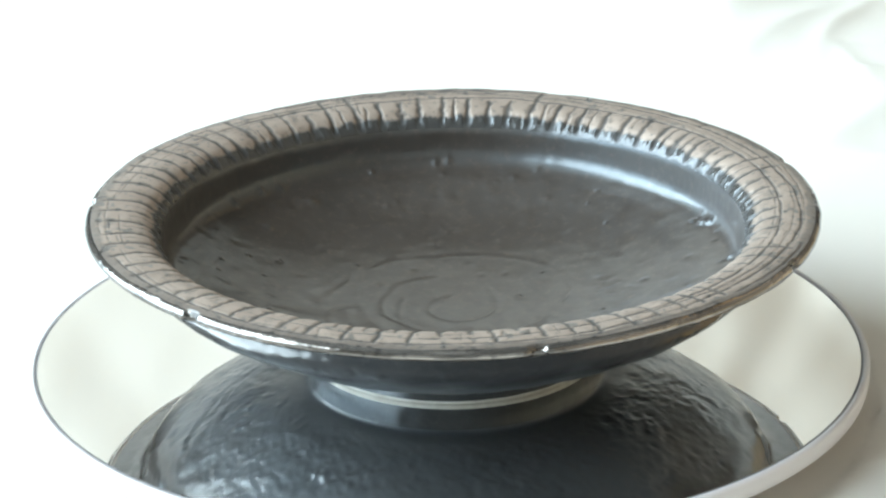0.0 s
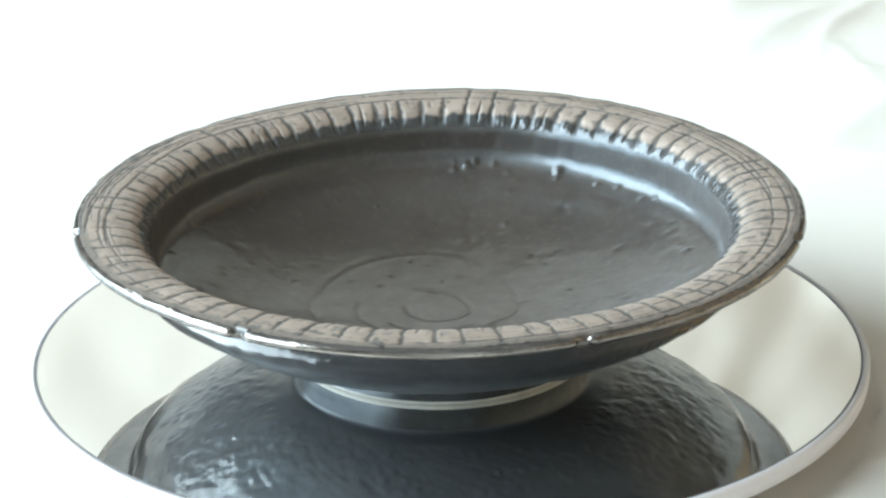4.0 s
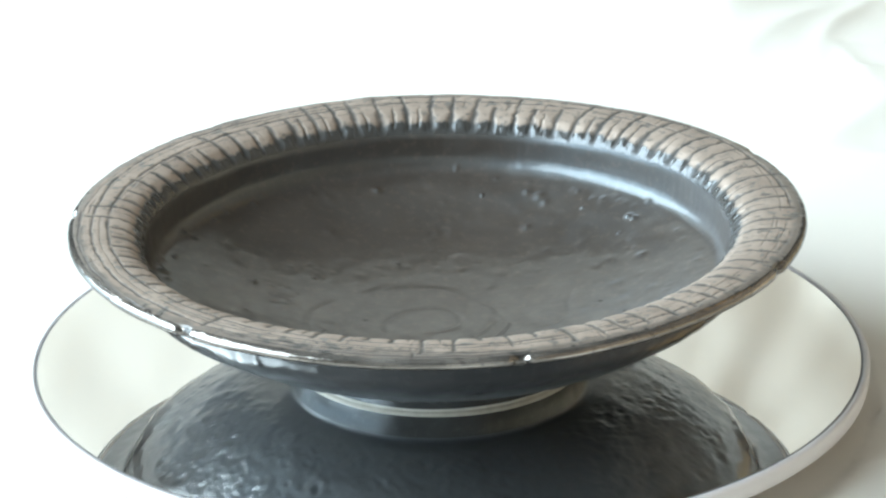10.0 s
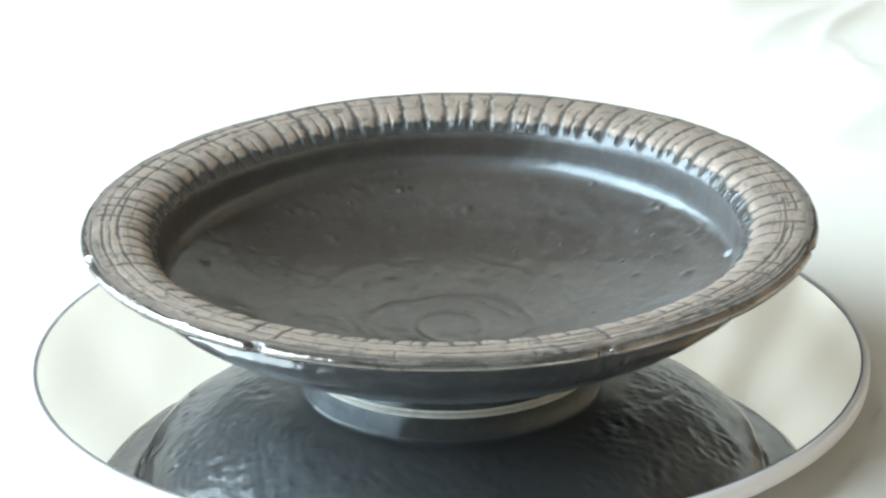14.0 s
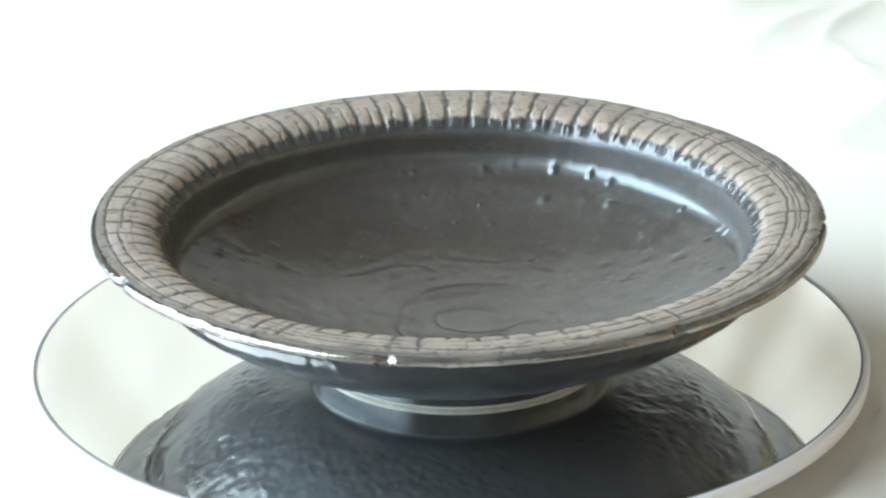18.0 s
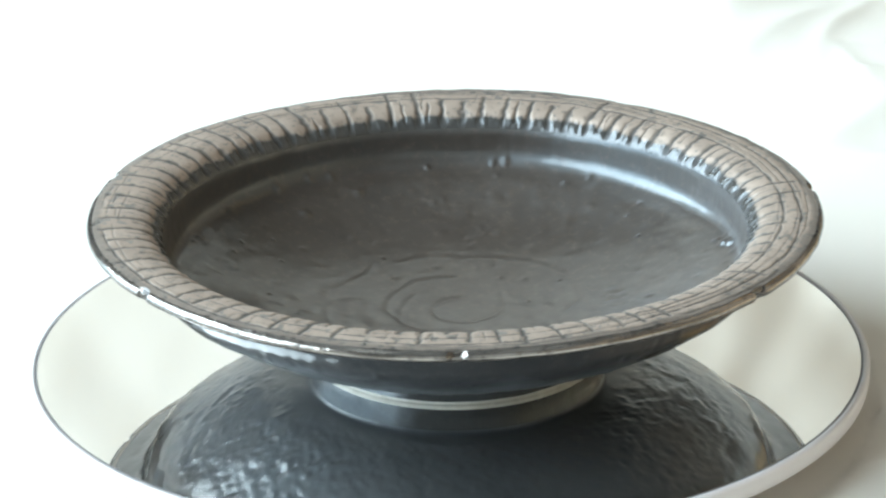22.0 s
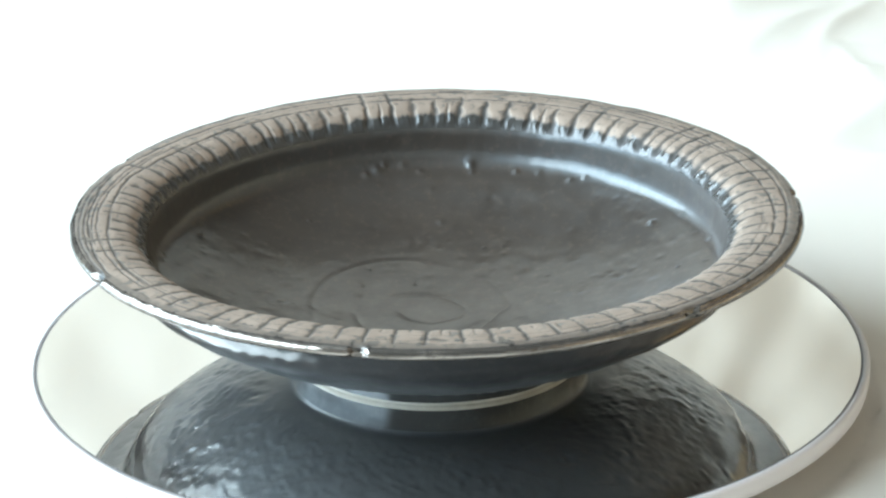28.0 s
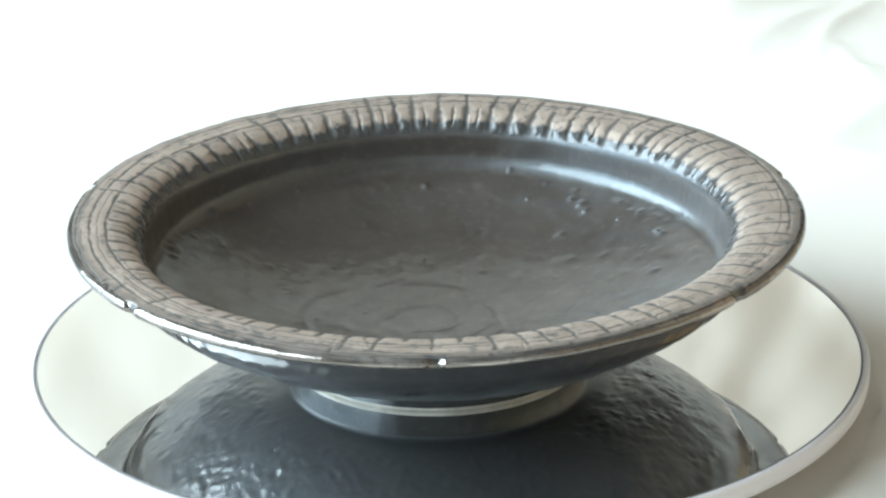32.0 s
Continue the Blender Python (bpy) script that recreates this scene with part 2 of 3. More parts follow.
def cloth():
    """One sheet: flat over the table, swept up behind in a soft curve."""
    x0, x1 = TAB[0] + 0.003, TAB[2] - 0.003
    back, radius, high = 1.85, 0.25, 1.2
    s1 = back - radius - TAB[1]
    arc = radius * math.pi / 2
    ss = np.concatenate([0.25 / 40 * np.arange(40), 0.25 + 0.0020 * np.arange(300), np.linspace(0.85, s1, 150), s1 + np.linspace(0, arc, 30)[1:], s1 + arc + np.linspace(0, high, 130)[1:]])
    xs = np.concatenate([np.linspace(x0, -0.21, 60), np.linspace(-0.21, 0.21, 210)[1:], np.linspace(0.21, x1, 80)[1:]])
    X, S = np.meshgrid(xs, ss)
    Y, Z = np.empty_like(S), np.empty_like(S)
    flat, up = S <= s1, S >= s1 + arc
    mid = ~flat & ~up
    Y[flat], Z[flat] = TAB[1] + 0.002 + S[flat], 0.0
    a = (S[mid] - s1) / radius
    Y[mid], Z[mid] = back - radius + radius * np.sin(a), radius * (1 - np.cos(a))
    Y[up], Z[up] = back, radius + S[up] - s1 - arc
    h = 0.0012 * np.abs(lattice(X * 9, S * 9, 0 * X, 3)) + 0.0006 * np.abs(lattice(X * 30, S * 30, 0 * X, 5))
    for cx, cy, deg, hl, hw, hh in CREASES:
        c, s = math.cos(radians(deg)), math.sin(radians(deg))
        u, v = (X - cx) * c + (Y - cy) * s, -(X - cx) * s + (Y - cy) * c
        v = v + 0.004 * np.sin(u * 60)
        h = h + np.where(flat, hh * np.exp(-(u / hl) ** 2 * 1.5) * np.exp(-np.abs(v / hw) ** 1.4), 0)
    fold = 0.020 * lattice(X * 7 + 1.5 * Z, Z * 2.0, 0 * X, 11) + 0.026 * lattice(X * 12 - 7 * Z, Z * 4, 0 * X, 12) + 0.007 * lattice(X * 26 + 14 * Z, Z * 7, 0 * X, 32)
    fold = fold * np.clip((X + 0.12) / 0.18, 0.6, 1)
    fold = fold + 0.95 * np.clip(X - 0.02, 0, 0.42) ** 2
    Y = Y + np.where(up | mid, fold * np.clip((S - s1) / arc, 0, 1), 0)
    Z = Z + np.where(flat, h, h * np.clip(1 - (S - s1) / arc, 0, 1)) + TABLE_Z
    edge = (np.hypot(X, Y) < 0.125) & flat
    Z[edge] = TABLE_Z
    ob = grid_object("backdrop_cloth", X, Y, Z, CLOTH, False)
    sol = ob.modifiers.new("thickness", "SOLIDIFY")
    sol.thickness, sol.offset = 0.0012, -1
    tagged(ob, "creased cream cotton sheet spread over a table and hung up behind", "cloth")


def grid_object(name, X, Y, Z, mat, wrap, parent=None, label="", worn=None, shine=None, scored=None):
    rows, cols = X.shape
    me = bpy.data.meshes.new(name)
    co = np.stack([X, Y, Z], -1).reshape(-1, 3)
    i = np.arange(rows - 1)[:, None]
    j = np.arange(cols if wrap else cols - 1)[None, :]
    k = (j + 1) % cols
    quads = np.stack([i * cols + j, i * cols + k, (i + 1) * cols + k, (i + 1) * cols + j], -1).reshape(-1, 4)
    me.vertices.add(len(co))
    me.vertices.foreach_set("co", co.ravel())
    me.loops.add(quads.size)
    me.loops.foreach_set("vertex_index", quads.ravel().astype(np.int32))
    me.polygons.add(len(quads))
    me.polygons.foreach_set("loop_start", np.arange(0, quads.size, 4, dtype=np.int32))
    me.update(calc_edges=True)
    me.polygons.foreach_set("use_smooth", np.ones(len(quads), dtype=bool))
    for key, values in (("worn", worn), ("shine", shine), ("scored", scored)):
        if values is not None:
            at = me.attributes.new(key, "FLOAT", "POINT")
            at.data.foreach_set("value", values.ravel().astype(np.float32))
    me.materials.append(mat)
    ob = new(name, me)
    if parent:
        ob.parent = parent
    return tagged(ob, label)


# ---- turntable ----
MIRROR_R, DISC_R = 0.1200, 0.1226


def turntable():
    ob = tagged(new("turntable"), "round white plastic display turntable with a mirror top", "turntable")
    ob.location = (0, 0, TABLE_Z)
    up = -TABLE_Z
    part("base", lathe_bm([(0, 0.0), (0.095, 0.0), (0.098, 0.002), (0.098, up - 0.0065), (0.0, up - 0.0065)], 128), PLASTIC, ob)
    disc = part("platter", lathe_bm([(0, -0.0058), (0.1214, -0.0058), (0.1223, -0.0050), (DISC_R, -0.0034), (DISC_R, -0.0008), (0.1222, 0.0), (0.1207, 0.0),
                                     (0.1206, -0.0010), (0.0, -0.0010)], 360), PLASTIC, ob, "glossy white plastic platter")
    disc.location = (0, 0, up)
    plate = part("mirror", lathe_bm([(0, 0.0), (MIRROR_R, 0.0), (MIRROR_R, -0.0009), (0, -0.0009)], 360), MIRROR, disc, "round mirror plate")
    for f in plate.data.polygons:
        f.use_smooth = False
    part("seam", lathe_bm([(MIRROR_R + 0.0001, -0.0002), (0.12055, -0.0002), (0.12055, -0.0008), (MIRROR_R + 0.0001, -0.0008)], 360, True), SEAL, disc, "thin dark line round the mirror")
    return disc


# ---- bowl ----
BOWL_X, BOWL_Y = 0.00171, 0.00303
LIP_R, LIP_Z = 0.10585, 0.0429
OUTSIDE = ((0.0432, 0.0074), (0.0445, 0.0084), (0.050, 0.0092), (0.058, 0.0110), (0.068, 0.0149), (0.078, 0.0203), (0.084, 0.0239), (0.0882, 0.0272), (0.0906, 0.0306),
           (0.0919, 0.0341), (0.0931, 0.0367), (0.0949, 0.0382), (0.0973, 0.0391), (0.1000, 0.0396), (0.1030, 0.0402))
LIP = ((0.1030, 0.0402), (0.1046, 0.0405), (0.1055, 0.0411), (0.10595, 0.0418), (0.1059, 0.0425), (0.1054, 0.0432), (0.1046, 0.0437), (0.1036, 0.0440),
       (0.1020, 0.0442), (0.0980, 0.0443),
       (0.0940, 0.0440), (0.0910, 0.0434), (0.0888, 0.0426), (0.0871, 0.0414), (0.0857, 0.0401), (0.0848, 0.0389), (0.0843, 0.0379))
INSIDE = ((0.0843, 0.0379), (0.0839, 0.0365), (0.0837, 0.0347), (0.0835, 0.0325), (0.0831, 0.0303), (0.0822, 0.0284), (0.0804, 0.0268), (0.0776, 0.0256), (0.0750, 0.0247),
          (0.072, 0.0235), (0.064, 0.0201), (0.055, 0.0171), (0.045, 0.0148), (0.035, 0.0132), (0.022, 0.0118), (0.010, 0.0111), (0.0004, 0.0109))
# angles of the long strokes scored across the rim, then arcs as (middle, half length, radius)
STROKES = (2.6, 7.5, 12.0, 16.1, 21.2, 25.8, 30.1, 34.5, 39.4, 44.3, 48.7, 53.3, 58.0, 63.0, 68.4, 73.6, 78.3, 82.3, 86.5, 91.5, 96.2, 100.0, 104.2, 109.1, 114.5, 118.9,
           123.5, 128.0, 132.8, 137.5, 141.0, 145.6, 150.5, 154.7, 158.9, 162.5, 167.2, 171.5, 175.6, 180.4, 185.5, 191.2, 195.6, 200.6, 205.6, 210.0, 215.8, 220.3,
           224.2, 229.0, 233.1, 237.5, 242.7, 247.0, 252.5, 257.8, 263.2, 267.5, 272.5, 276.1, 280.4, 284.3, 288.8, 292.9, 297.8, 303.3, 308.4, 311.8, 316.6, 321.5,
           326.0, 330.2, 334.4, 338.6, 343.1, 348.3, 353.0, 357.5)
ARCS = ((-110, 12, 0.0965), (85, 25, 0.0975), (88, 24, 0.0990), (95, 20, 0.1015), (-45, 18, 0.0972), (120, 14, 0.0985), (128, 16, 0.0965),
        (150, 14, 0.1003), (-30, 12, 0.1030), (40, 22, 0.1032), (100, 25, 0.1030),
        (-20, 35, 0.0925), (15, 40, 0.1018), (0, 30, 0.0985), (-65, 20, 0.1030), (40, 20, 0.0972), (140, 18, 0.0955),
        (185, 10, 0.1000), (-150, 12, 0.0990), (-95, 10, 0.0940), (165, 9, 0.0975), (-170, 8, 0.0962))
# two wandering rings drawn round the rim: angles, then radii in millimetres
RINGS = (((-100, -88, -65, -46, -25, -8, 28, 45, 60, 72, 80, 92, 102, 114, 133), (98.0, 97.4, 96.2, 95.2, 94.7, 94.5, 94.4, 94.8, 94.3, 94.6, 95.8, 94.5, 94.6, 95.9, 97.6)),
         ((-160, -138, -116, -92, -66, -46, -28, -12, 4, 14, 26, 45, 65, 78, 90, 105, 116, 126), (101.6, 100.8, 102.2, 101.0, 101.0, 99.8, 99.6, 100.6, 99.7, 98.7, 99.0, 99.5, 100.2, 101.6, 100.5, 100.4, 101.4, 102.4)))
# grooves left by the potter's finger in the floor: angles, then radii in millimetres, and depth in metres
GROOVES = (((-261, -236, -204, -173, -154, -133, -115, -95, -70, -48, -24), (24.7, 24.7, 22, 20.6, 18, 17.5, 16.5, 17.1, 20.7, 23.3, 25.4), 0.00042),
           ((0, 17, 36, 70, 99, 116, 134), (31, 36, 39, 38.5, 37, 38, 37), 0.00034),
           ((-187, -183, -174, -165, -150, -136), (25, 30.7, 35.8, 37.5, 38.2, 42), 0.00036),
           ((139, 149, 162, 173), (39.8, 35.7, 36.9, 37.3), 0.00040), ((141, 178, 216), (17.7, 15.6, 17), 0.00040),
           ((-270, -220, -160, -90, -30, 8, 31, 59), (11, 8, 6, 7, 9, 12.5, 15, 18.8), 0.00040), ((-40, -12), (27, 27), 0.0004))
NOTCHES = (19.0, 71.5, 123.5, 175.5, -132.5, -78.0, -26.0)


def smooth_line(points):
    """A smooth curve through the points, finely sampled, with the length along it."""
    p = np.array([points[0], *points, points[-1]], float)
    out = []
    for a, b, c, d in zip(p, p[1:], p[2:], p[3:]):
        for u in np.linspace(0, 1, 40, endpoint=False):
            out.append(0.5 * (2 * b + (c - a) * u + (2 * a - 5 * b + 4 * c - d) * u * u + (3 * b - a - 3 * c + d) * u ** 3))
    out.append(p[-1])
    out = np.array(out)
    return out, np.concatenate([[0], np.cumsum(np.hypot(*np.diff(out, axis=0).T))])


def stretch(curve, length, first, last, step):
    """The stretch of the curve between two of its points, at even steps, with its outward normals."""
    ends = [length[np.argmin(np.hypot(curve[:, 0] - p[0], curve[:, 1] - p[1]))] for p in (first, last)]
    q = np.linspace(*ends, max(3, int((ends[1] - ends[0]) / step)))
    at = [np.stack([np.interp(np.clip(q + e, 0, length[-1]), length, curve[:, i]) for i in (0, 1)], -1) for e in (0, -0.0002, 0.0002)]
    tan = at[2] - at[1]
    tan /= np.maximum(np.hypot(*tan.T), 1e-9)[:, None]
    return at[0], tan[:, 1], -tan[:, 0]


def score_lines(ph, R):
    """How deep the rim is scored: radial strokes, broken arcs and short ticks."""
    rnd = random.Random(7)
    deep, soft = np.zeros_like(R), np.zeros_like(R)
    deg = (np.degrees(ph) + 180) % 360 - 180

    def stroke(a, r0, r1, wide, lean, force):
        cols = np.abs((deg[0] - a + 180) % 360 - 180) < 4
        d = (deg[:, cols] - a - lean * (R[:, cols] - 0.09) * 10 + 180) % 360 - 180
        r = R[:, cols]
        w = np.radians(d) * r + 0.00032 * lattice(r * 700, 0 * r + a, 0 * r, 21)
        broken = np.clip(1.45 + 0.8 * lattice(r * 420, 0 * r + a * 3.1, 0 * r, 22), 0, 1)
        wid = wide * (1.1 - 0.4 * np.clip((r - 0.0865) / 0.009, 0, 1)) * (1 + 0.5 * lattice(r * 500, 0 * r + a * 1.7, 0 * r, 23))
        g = force * broken * np.exp(-(np.abs(w) / wid) ** 2.4) * np.clip((r - r0) / 0.001 + 1, 0, 1) * np.clip((r1 - r) / 0.0012 + 0.5, 0, 1)
        deep[:, cols] = np.maximum(deep[:, cols], g)
        hollow = force * np.exp(-(w / (2.6 * wide)) ** 2) * np.clip((r - r0) / 0.001 + 1, 0, 1) * np.clip((r1 - r) / 0.003, 0, 1)
        soft[:, cols] = np.maximum(soft[:, cols], hollow)

    for a in STROKES:
        far = 0.1020 if 130 < a < 265 or a > 290 and a < 320 else rnd.choice((0.0940, 0.0945, 0.0950, 0.0955, 0.101))
        stroke(a, 0.0838, far + rnd.uniform(-0.001, 0.001), rnd.uniform(0.00080, 0.00108), rnd.uniform(-4, 4), rnd.uniform(0.85, 1.0))
    for a, b in zip(STROKES, STROKES[1:]):
        if b - a > 4.8:
            stroke((a + b) / 2 + rnd.uniform(-0.4, 0.4), 0.0860, rnd.uniform(0.0915, 0.0960), rnd.uniform(0.0003, 0.0005), rnd.uniform(-4, 4), rnd.uniform(0.6, 0.8))
    for k in range(75):
        r0 = rnd.uniform(0.0890, 0.0995)
        stroke(rnd.uniform(0, 360), r0, r0 + rnd.uniform(0.002, 0.007), rnd.uniform(0.0002, 0.0004), rnd.uniform(-14, 14), rnd.uniform(0.4, 0.85))
    ticks = [(rnd.uniform(0, 360), rnd.uniform(1, 5), rnd.uniform(0.0915, 0.1030)) for _ in range(85)]
    for k, (mid, half, r) in enumerate((*ARCS, *ticks)):
        d = (deg - mid + 180) % 360 - 180
        w = R - r - 0.00003 * d - 0.00028 * lattice(np.cos(ph) * 22, np.sin(ph) * 22, 0 * R, k)
        gap = np.clip(1.25 + 0.9 * lattice(np.cos(ph) * 30, np.sin(ph) * 30, 0 * R + k, 24), 0, 1)
        deep = np.maximum(deep, (0.80 if k < 11 else 0.5) * gap * np.exp(-(w / (0.00034 if k < 11 else 0.00026)) ** 2) * np.clip((half - np.abs(d)) / 1.5, 0, 1))
    for k, (angles, radii) in enumerate(RINGS):
        r = np.interp(deg[0], angles, np.array(radii) * 0.001)[None, :] + 0.00022 * lattice(np.cos(ph) * 26, np.sin(ph) * 26, 0 * R, 40 + k)
        ends = np.clip((deg - angles[0]) / 3, 0, 1) * np.clip((angles[-1] - deg) / 3, 0, 1)
        gap = np.clip(1.3 + 0.9 * lattice(np.cos(ph) * 34, np.sin(ph) * 34, 0 * R + k, 42), 0.15, 1)
        thick = 0.00042 * (1 + 0.5 * lattice(np.cos(ph) * 48, np.sin(ph) * 48, 0 * R + k, 43))
        deep = np.maximum(deep, 0.95 * gap * ends * np.exp(-((R - r) / thick) ** 2))
    return deep, soft


def bowl():
    ob = tagged(new("bowl"), "shallow footed bowl with gunmetal glaze and a scored bronze rim", "bowl")
    seg = 1700
    rnd = random.Random(5)
    pimples = [(20.7, 0.0800, 0.0016, 0.0009), (19.0, 0.0812, 0.0010, 0.0007), (23.5, 0.0785, 0.0012, 0.0005), (-0.2, 0.0806, 0.0013, 0.0008), (-10.7, 0.0793, 0.0010, 0.0005),
               (90.7, 0.0815, 0.0012, 0.0004), (93.5, 0.0812, 0.0010, 0.0004), (108, 0.080, 0.0009, 0.0006), (143.8, 0.0814, 0.0012, 0.0008), (135.4, 0.0818, 0.0010, 0.0006),
               (130.1, 0.0808, 0.0012, 0.0006), (143, 0.0692, 0.0017, 0.0006), (126, 0.0728, 0.0015, 0.0006), (159.6, 0.0802, 0.0012, 0.0004), (175.3, 0.0792, 0.0009, 0.0006),
               (-53.5, 0.0737, 0.0012, 0.0006), (-93.5, 0.0725, 0.0016, 0.0005), (-96, 0.0705, 0.0012, 0.0004), (-90, 0.0735, 0.0010, 0.0004), (-119.8, 0.0733, 0.0011, 0.0006),
               (-121.5, 0.0735, 0.0010, 0.0005), (-136.5, 0.0646, 0.0013, 0.0004), (155, 0.0571, 0.0012, 0.0003), (6.4, 0.0563, 0.0012, 0.0004), (-95, 0.0592, 0.0013, 0.0004)]
    for _ in range(16):
        pimples.append((rnd.uniform(-180, 180), 0.015 + 0.058 * math.sqrt(rnd.random()), 0.00055, rnd.uniform(0.00025, 0.00045)))
    for _ in range(200):
        pimples.append((rnd.uniform(-180, 180), 0.012 + 0.066 * math.sqrt(rnd.random()), rnd.uniform(0.0010, 0.0022), rnd.choice((-1, 1, 1)) * rnd.uniform(0.00005, 0.00018)))

    for _ in range(26):  # beads low on the side
        pimples.append((rnd.uniform(-180, 180), rnd.uniform(0.0755, 0.0820), rnd.uniform(0.0006, 0.0012), rnd.uniform(0.0001, 0.0004)))
    for _ in range(14):  # little patches of rough glaze
        a, r = rnd.uniform(-180, 180), rnd.uniform(0.040, 0.077)
        for _ in range(9):
            pimples.append((a + rnd.gauss(0, 3.2), r + rnd.gauss(0, 0.0026), rnd.uniform(0.0008, 0.0014), rnd.choice((-1, 1)) * rnd.uniform(0.00006, 0.00016)))
    pocks = []
    for _ in range(34):
        a, r = rnd.uniform(-180, 180), rnd.uniform(0.060, 0.0925)
        for _ in range(rnd.choice((2, 4, 7, 11))):
            pocks.append((a + rnd.gauss(0, 4), r + rnd.gauss(0, 0.003), rnd.uniform(0.0009, 0.0019), rnd.choice((-1, -1, 1)) * rnd.uniform(0.00010, 0.00024)))

    def surface(name, points, step, mat, parent, label="", zone=""):
        whole = points if zone == "foot" else (*OUTSIDE, *LIP[1:], *INSIDE[1:])
        line, nr, nz = stretch(*smooth_line(whole), points[0], points[-1], step)
        n = seg if zone != "foot" else 360
        ph = np.linspace(0, 2 * np.pi, n, endpoint=False)[None, :] + 0 * line[:, :1]
        R, Z = line[:, :1] + 0 * ph, line[:, 1:] + 0 * ph
        C, S = np.cos(ph), np.sin(ph)
        d = np.zeros_like(R)
        worn = shine = scored = None
        X0, Y0 = R * C, R * S
        if zone == "out":
            fade = np.clip((R - 0.045) / 0.01, 0, 1) * np.clip((0.1035 - R) / 0.006, 0, 1)
            tw, tx = ph + 9 * R, ph - 22 * R
            d = 0.00016 * lattice(np.cos(tw) * 11, np.sin(tw) * 11, R * 170, 1) + 0.00008 * lattice(np.cos(tx) * 24, np.sin(tx) * 24, R * 300, 2)
            lumpy = 0.3 + 0.7 * np.clip((0.088 - R) / 0.010, 0, 1)
            d = fade * (d + 0.00016 * lattice(X0 * 170, Y0 * 170, Z * 170, 3) + lumpy * (0.00015 * lattice(X0 * 430, Y0 * 400, Z * 400, 4) + 0.00005 * lattice(X0 * 800, Y0 * 800, Z * 800, 46)))
            for a, r, size, high in pocks:
                c, e = r * math.cos(radians(a)), r * math.sin(radians(a))
                cols = np.abs((np.degrees(ph[0]) - a + 180) % 360 - 180) < 6
                q = ((X0[:, cols] - c) ** 2 + (Y0[:, cols] - e) ** 2) / (size * size)
                d[:, cols] += high * (1.6 * np.exp(-q) - 0.7 * np.exp(-q * 0.35))
            # Low values take less gloss and the colour lifted in place of light.
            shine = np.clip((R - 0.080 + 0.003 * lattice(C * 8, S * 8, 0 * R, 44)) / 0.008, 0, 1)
        if zone == "in":
            fade = np.clip((R - 0.004) / 0.01, 0, 1) * np.clip((0.0378 - Z) / 0.003, 0, 1)
            d = fade * (0.00012 * lattice(X0 * 90, Y0 * 90, Z * 90, 6) + 0.000032 * lattice(X0 * 420, Y0 * 420, Z * 420, 7) + 0.00007 * lattice(X0 * 210, Y0 * 210, Z * 210, 31) + 0.000012 * np.sin(R * 2 * np.pi / 0.0062 + ph))
            wallward = np.clip((Z - 0.0275) / 0.003, 0, 1) * np.clip((0.0378 - Z) / 0.002, 0, 1)
            d = d + wallward * (0.000035 * lattice(C * 62, S * 62, Z * 60, 35) + 0.00005 * lattice(C * 24, S * 24, Z * 150, 36))
            deg = np.degrees(ph)
            for k, (angles, radii, deep) in enumerate(GROOVES):
                g = (deg - angles[0]) % 360 + angles[0]
                r = np.interp(g, angles, np.array(radii) * 0.001) + 0.0005 * lattice(X0 * 160, Y0 * 160, 0 * R, 9)
                ends = np.clip((g - angles[0]) / 6, 0, 1) * np.clip((angles[-1] - g) / 6, 0, 1)
                wide = 0.0011 * (1 + 0.4 * lattice(X0 * 120, Y0 * 120, 0 * R + k, 10))
                d = d - 0.34 * ends * deep * (np.exp(-((R - r) / wide) ** 2) - 0.3 * np.exp(-((R - r - 0.0020) / 0.0016) ** 2))
            for a, r, size, high in pimples:
                dx, dy = X0 - r * math.cos(radians(a)), Y0 - r * math.sin(radians(a))
                d = d + high * np.exp(-(dx * dx + dy * dy) / (size * size))
        if zone == "lip":
            keep = np.clip((np.arange(len(R)) / 12.0), 0, 1)[:, None] * np.clip((len(R) - 1 - np.arange(len(R))) / 8.0, 0, 1)[:, None]
            upper = np.where(R < 0.1046, 1.0, 0.0) * np.clip((Z - 0.0376) / 0.0008, 0, 1) * np.where((R > 0.1) & (Z < 0.0425), 0.0, 1.0)
            deep, soft = (a * upper * np.clip((R - 0.0835) / 0.0022, 0.0, 1) for a in score_lines(ph, R))
            steep = np.clip((0.0925 - R) / 0.005, 0, 1)
            d = -(0.00028 + 0.00026 * steep) * deep - (0.00004 + 0.00010 * steep) * soft + 0.00006 * upper * lattice(X0 * 600, Y0 * 600, Z * 600, 13) + 0.00013 * lattice(X0 * 150, Y0 * 150, Z * 150, 14) * upper
            d = d + upper * np.clip((0.0880 - R) / 0.001, 0, 1) * (0.00016 * lattice(C * 75, S * 75, Z * 160, 33) + 0.00010 * lattice(C * 150, S * 150, Z * 700, 45))
            ragged = 0.0007 * lattice(C * 30, S * 30, 0 * R, 15) + 0.0003 * lattice(C * 110, S * 110, 0 * R, 16)
            inner = np.clip((R - 0.0864 - 1.1 * ragged) / 0.0009, 0, 1) * np.where(Z > 0.0390, 1, 0)
            outer = np.clip((0.1024 - R + 1.5 * ragged) / 0.0012, 0, 1)
            edge = np.clip((R - 0.1040) / 0.0005, 0, 1) * np.clip((Z - 0.0402) / 0.0002, 0, 1)
            streak = np.clip(0.55 + 1.3 * lattice(C * 9, S * 9, Z * 1500, 17), 0.05, 1)
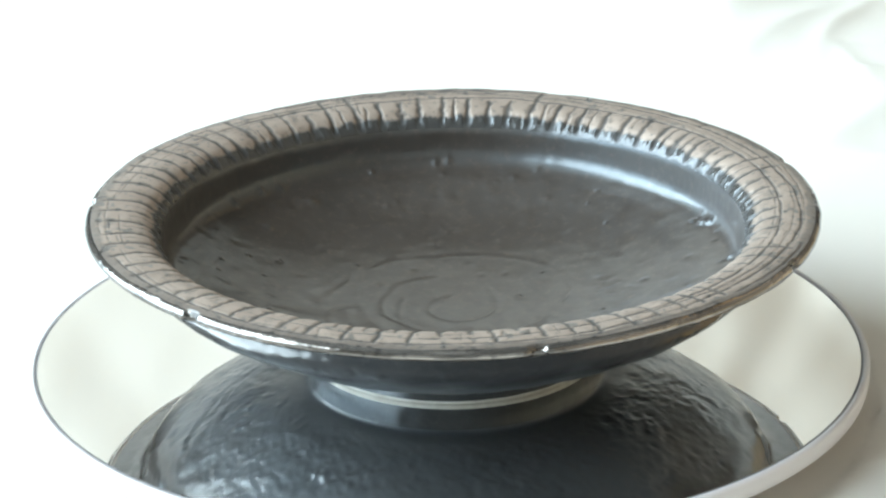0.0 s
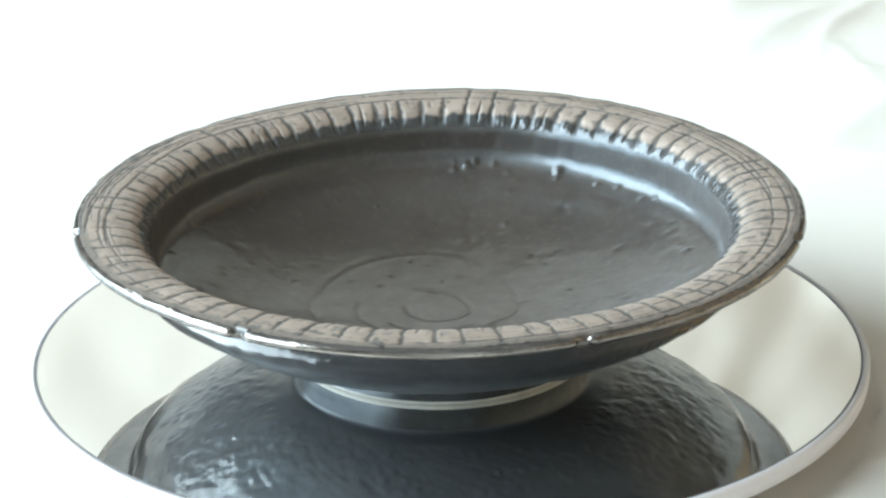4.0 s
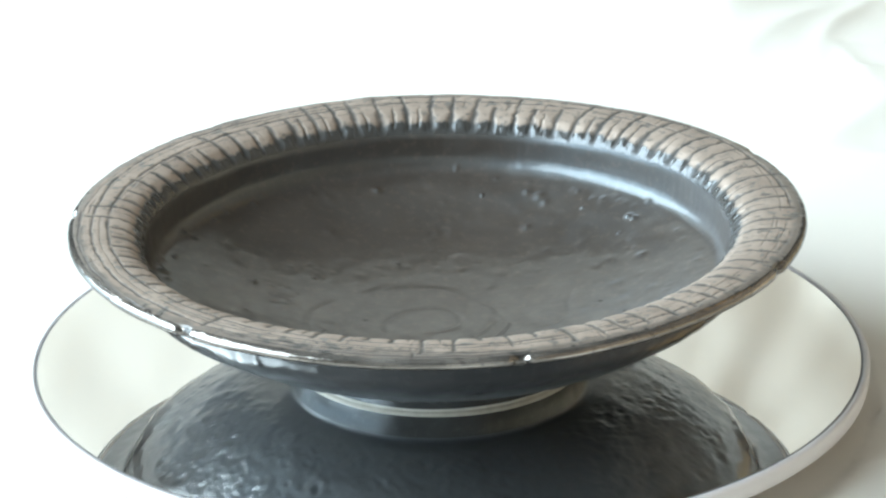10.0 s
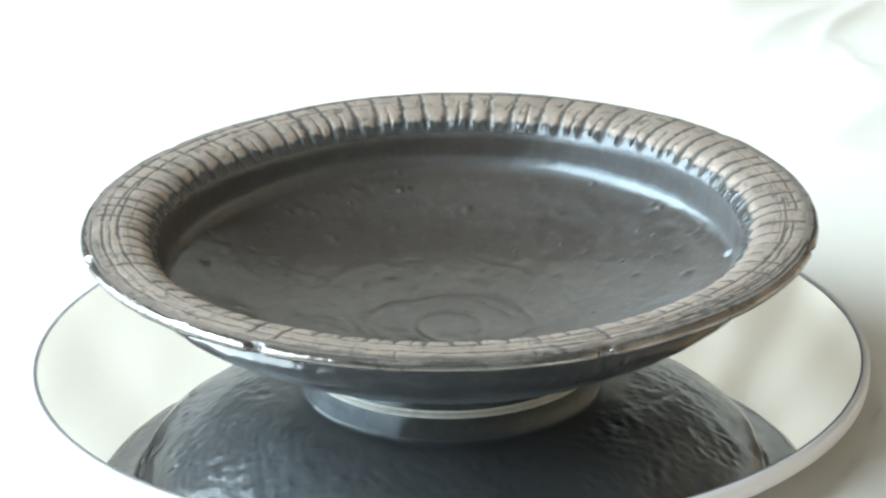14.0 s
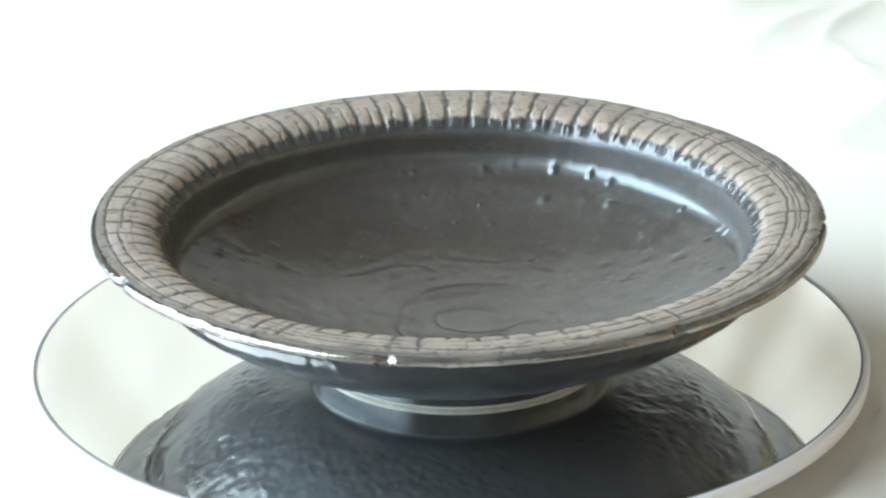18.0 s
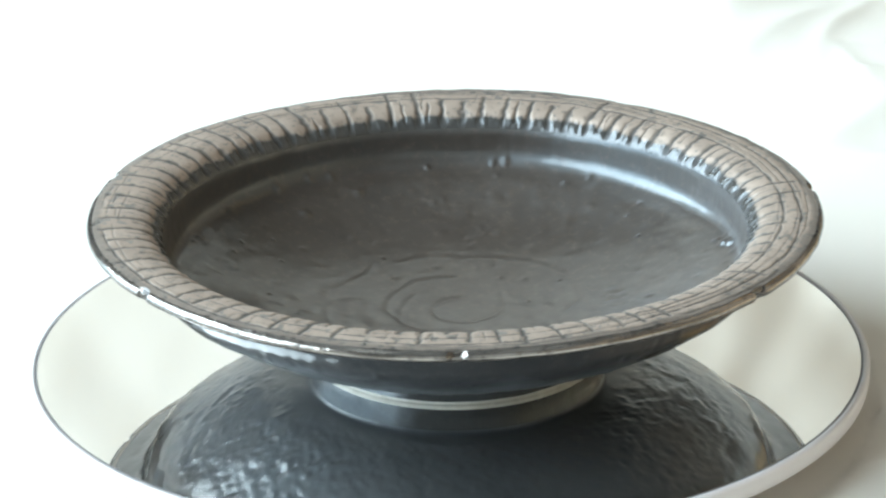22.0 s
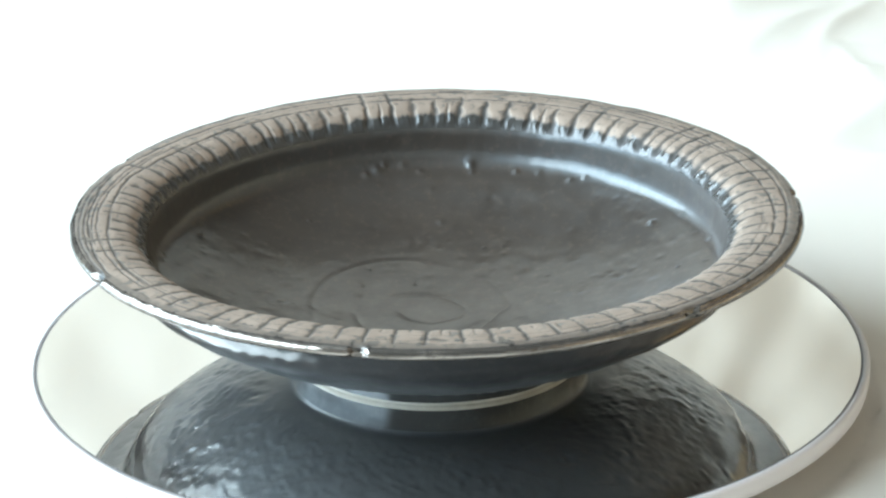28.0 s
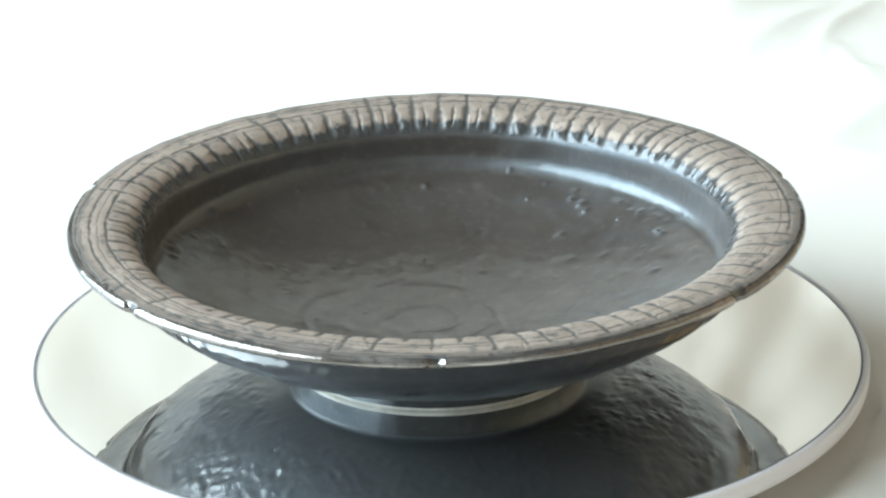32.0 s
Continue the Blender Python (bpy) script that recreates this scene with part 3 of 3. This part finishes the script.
            worn = np.clip((1 - 1.0 * deep) * np.maximum(inner * (0.45 + 0.55 * outer), 0.95 * edge * streak), 0, 1)
            blot = np.clip(3 * (lattice(X0 * 620, Y0 * 620, 0 * R, 50) + 0.7 * lattice(C * 14, S * 14, R * 260, 51) - 0.55), 0, 1) * np.clip((R - 0.090) / 0.004, 0, 1)
            worn = worn * (1 - 0.75 * blot * upper)
            grow = np.clip((R - 0.098) / 0.005, 0, 1)
            for a in NOTCHES:
                w = np.radians((np.degrees(ph) - a + 180) % 360 - 180) * R
                cut = np.exp(-(np.abs(w + 0.0005 * np.sin(a)) / 0.0021) ** 3)
                d = d - 0.0015 * cut * np.clip((R - 0.1036) / 0.0015, 0, 1)
                worn = worn * (1 - 0.6 * cut * np.clip((R - 0.103) / 0.001, 0, 1))
            d = d + grow * (0.00012 * lattice(C * 18, S * 18, Z * 300, 18) + 0.00005 * lattice(C * 60, S * 60, Z * 500, 25) + 0.000022 * lattice(C * 9, S * 9, Z * 2600, 26))
            d = d * keep
            shine, scored = edge, deep
        if zone == "foot":
            d = 0.00022 * lattice(X0 * 120, Y0 * 120, Z * 60, 19) + 0.00014 * lattice(X0 * 300, Y0 * 300, Z * 200, 34)
        X, Y, Zn = (R + nr[:, None] * d) * C, (R + nr[:, None] * d) * S, Z + nz[:, None] * d
        sway = np.clip(Z / LIP_Z, 0, 1.1) * np.clip((R - 0.03) / 0.05, 0, 1)
        warp = 1 + sway * (0.0022 * np.sin(2 * ph + 0.7) + 0.0014 * np.sin(3 * ph + 2.0))
        Zn = Zn + sway * (-0.00456 * X - 0.00211 * Y + 0.0003 * np.sin(2 * ph + 1.2) + 0.0002 * np.sin(5 * ph))
        return grid_object(name, X * warp, Y * warp, Zn, mat, True, parent, label, worn, shine, scored)

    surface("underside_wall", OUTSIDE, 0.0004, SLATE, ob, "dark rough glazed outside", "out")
    surface("rim", LIP, 0.00024, RIM, ob, "grey bronze rim with scored dark lines", "lip")
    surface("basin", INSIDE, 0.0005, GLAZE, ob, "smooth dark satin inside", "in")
    surface("foot", ((0.0425, 0.0012), (0.0426, 0.0045), (0.0432, 0.0074)), 0.0006, FOOT, ob, "dark glazed foot", "foot")
    part("foot_ring", lathe_bm([(0.0375, 0.0012), (0.0378, 0.0003), (0.0384, 0.0), (0.0418, 0.0), (0.0424, 0.0003), (0.0426, 0.0012)], 300), CLAY, ob, "bare pale clay ring under the foot")
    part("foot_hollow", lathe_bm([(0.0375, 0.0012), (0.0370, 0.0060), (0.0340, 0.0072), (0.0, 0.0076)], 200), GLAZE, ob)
    return ob


room()
wall_cupboard()
table()
cloth()
platter = turntable()
dish = bowl()


def motions():
    spin, carry = [], []
    for k in range(65):
        t = k * 0.5
        spin.append((t, pose(0, 0, -TABLE_Z, 0, 0, TURN * t)))
        carry.append((t, pose(0, 0, 0, 0, 0, TURN * t) @ pose(BOWL_X, BOWL_Y, 0)))
    walk(platter, spin)
    walk(dish, carry)


motions()
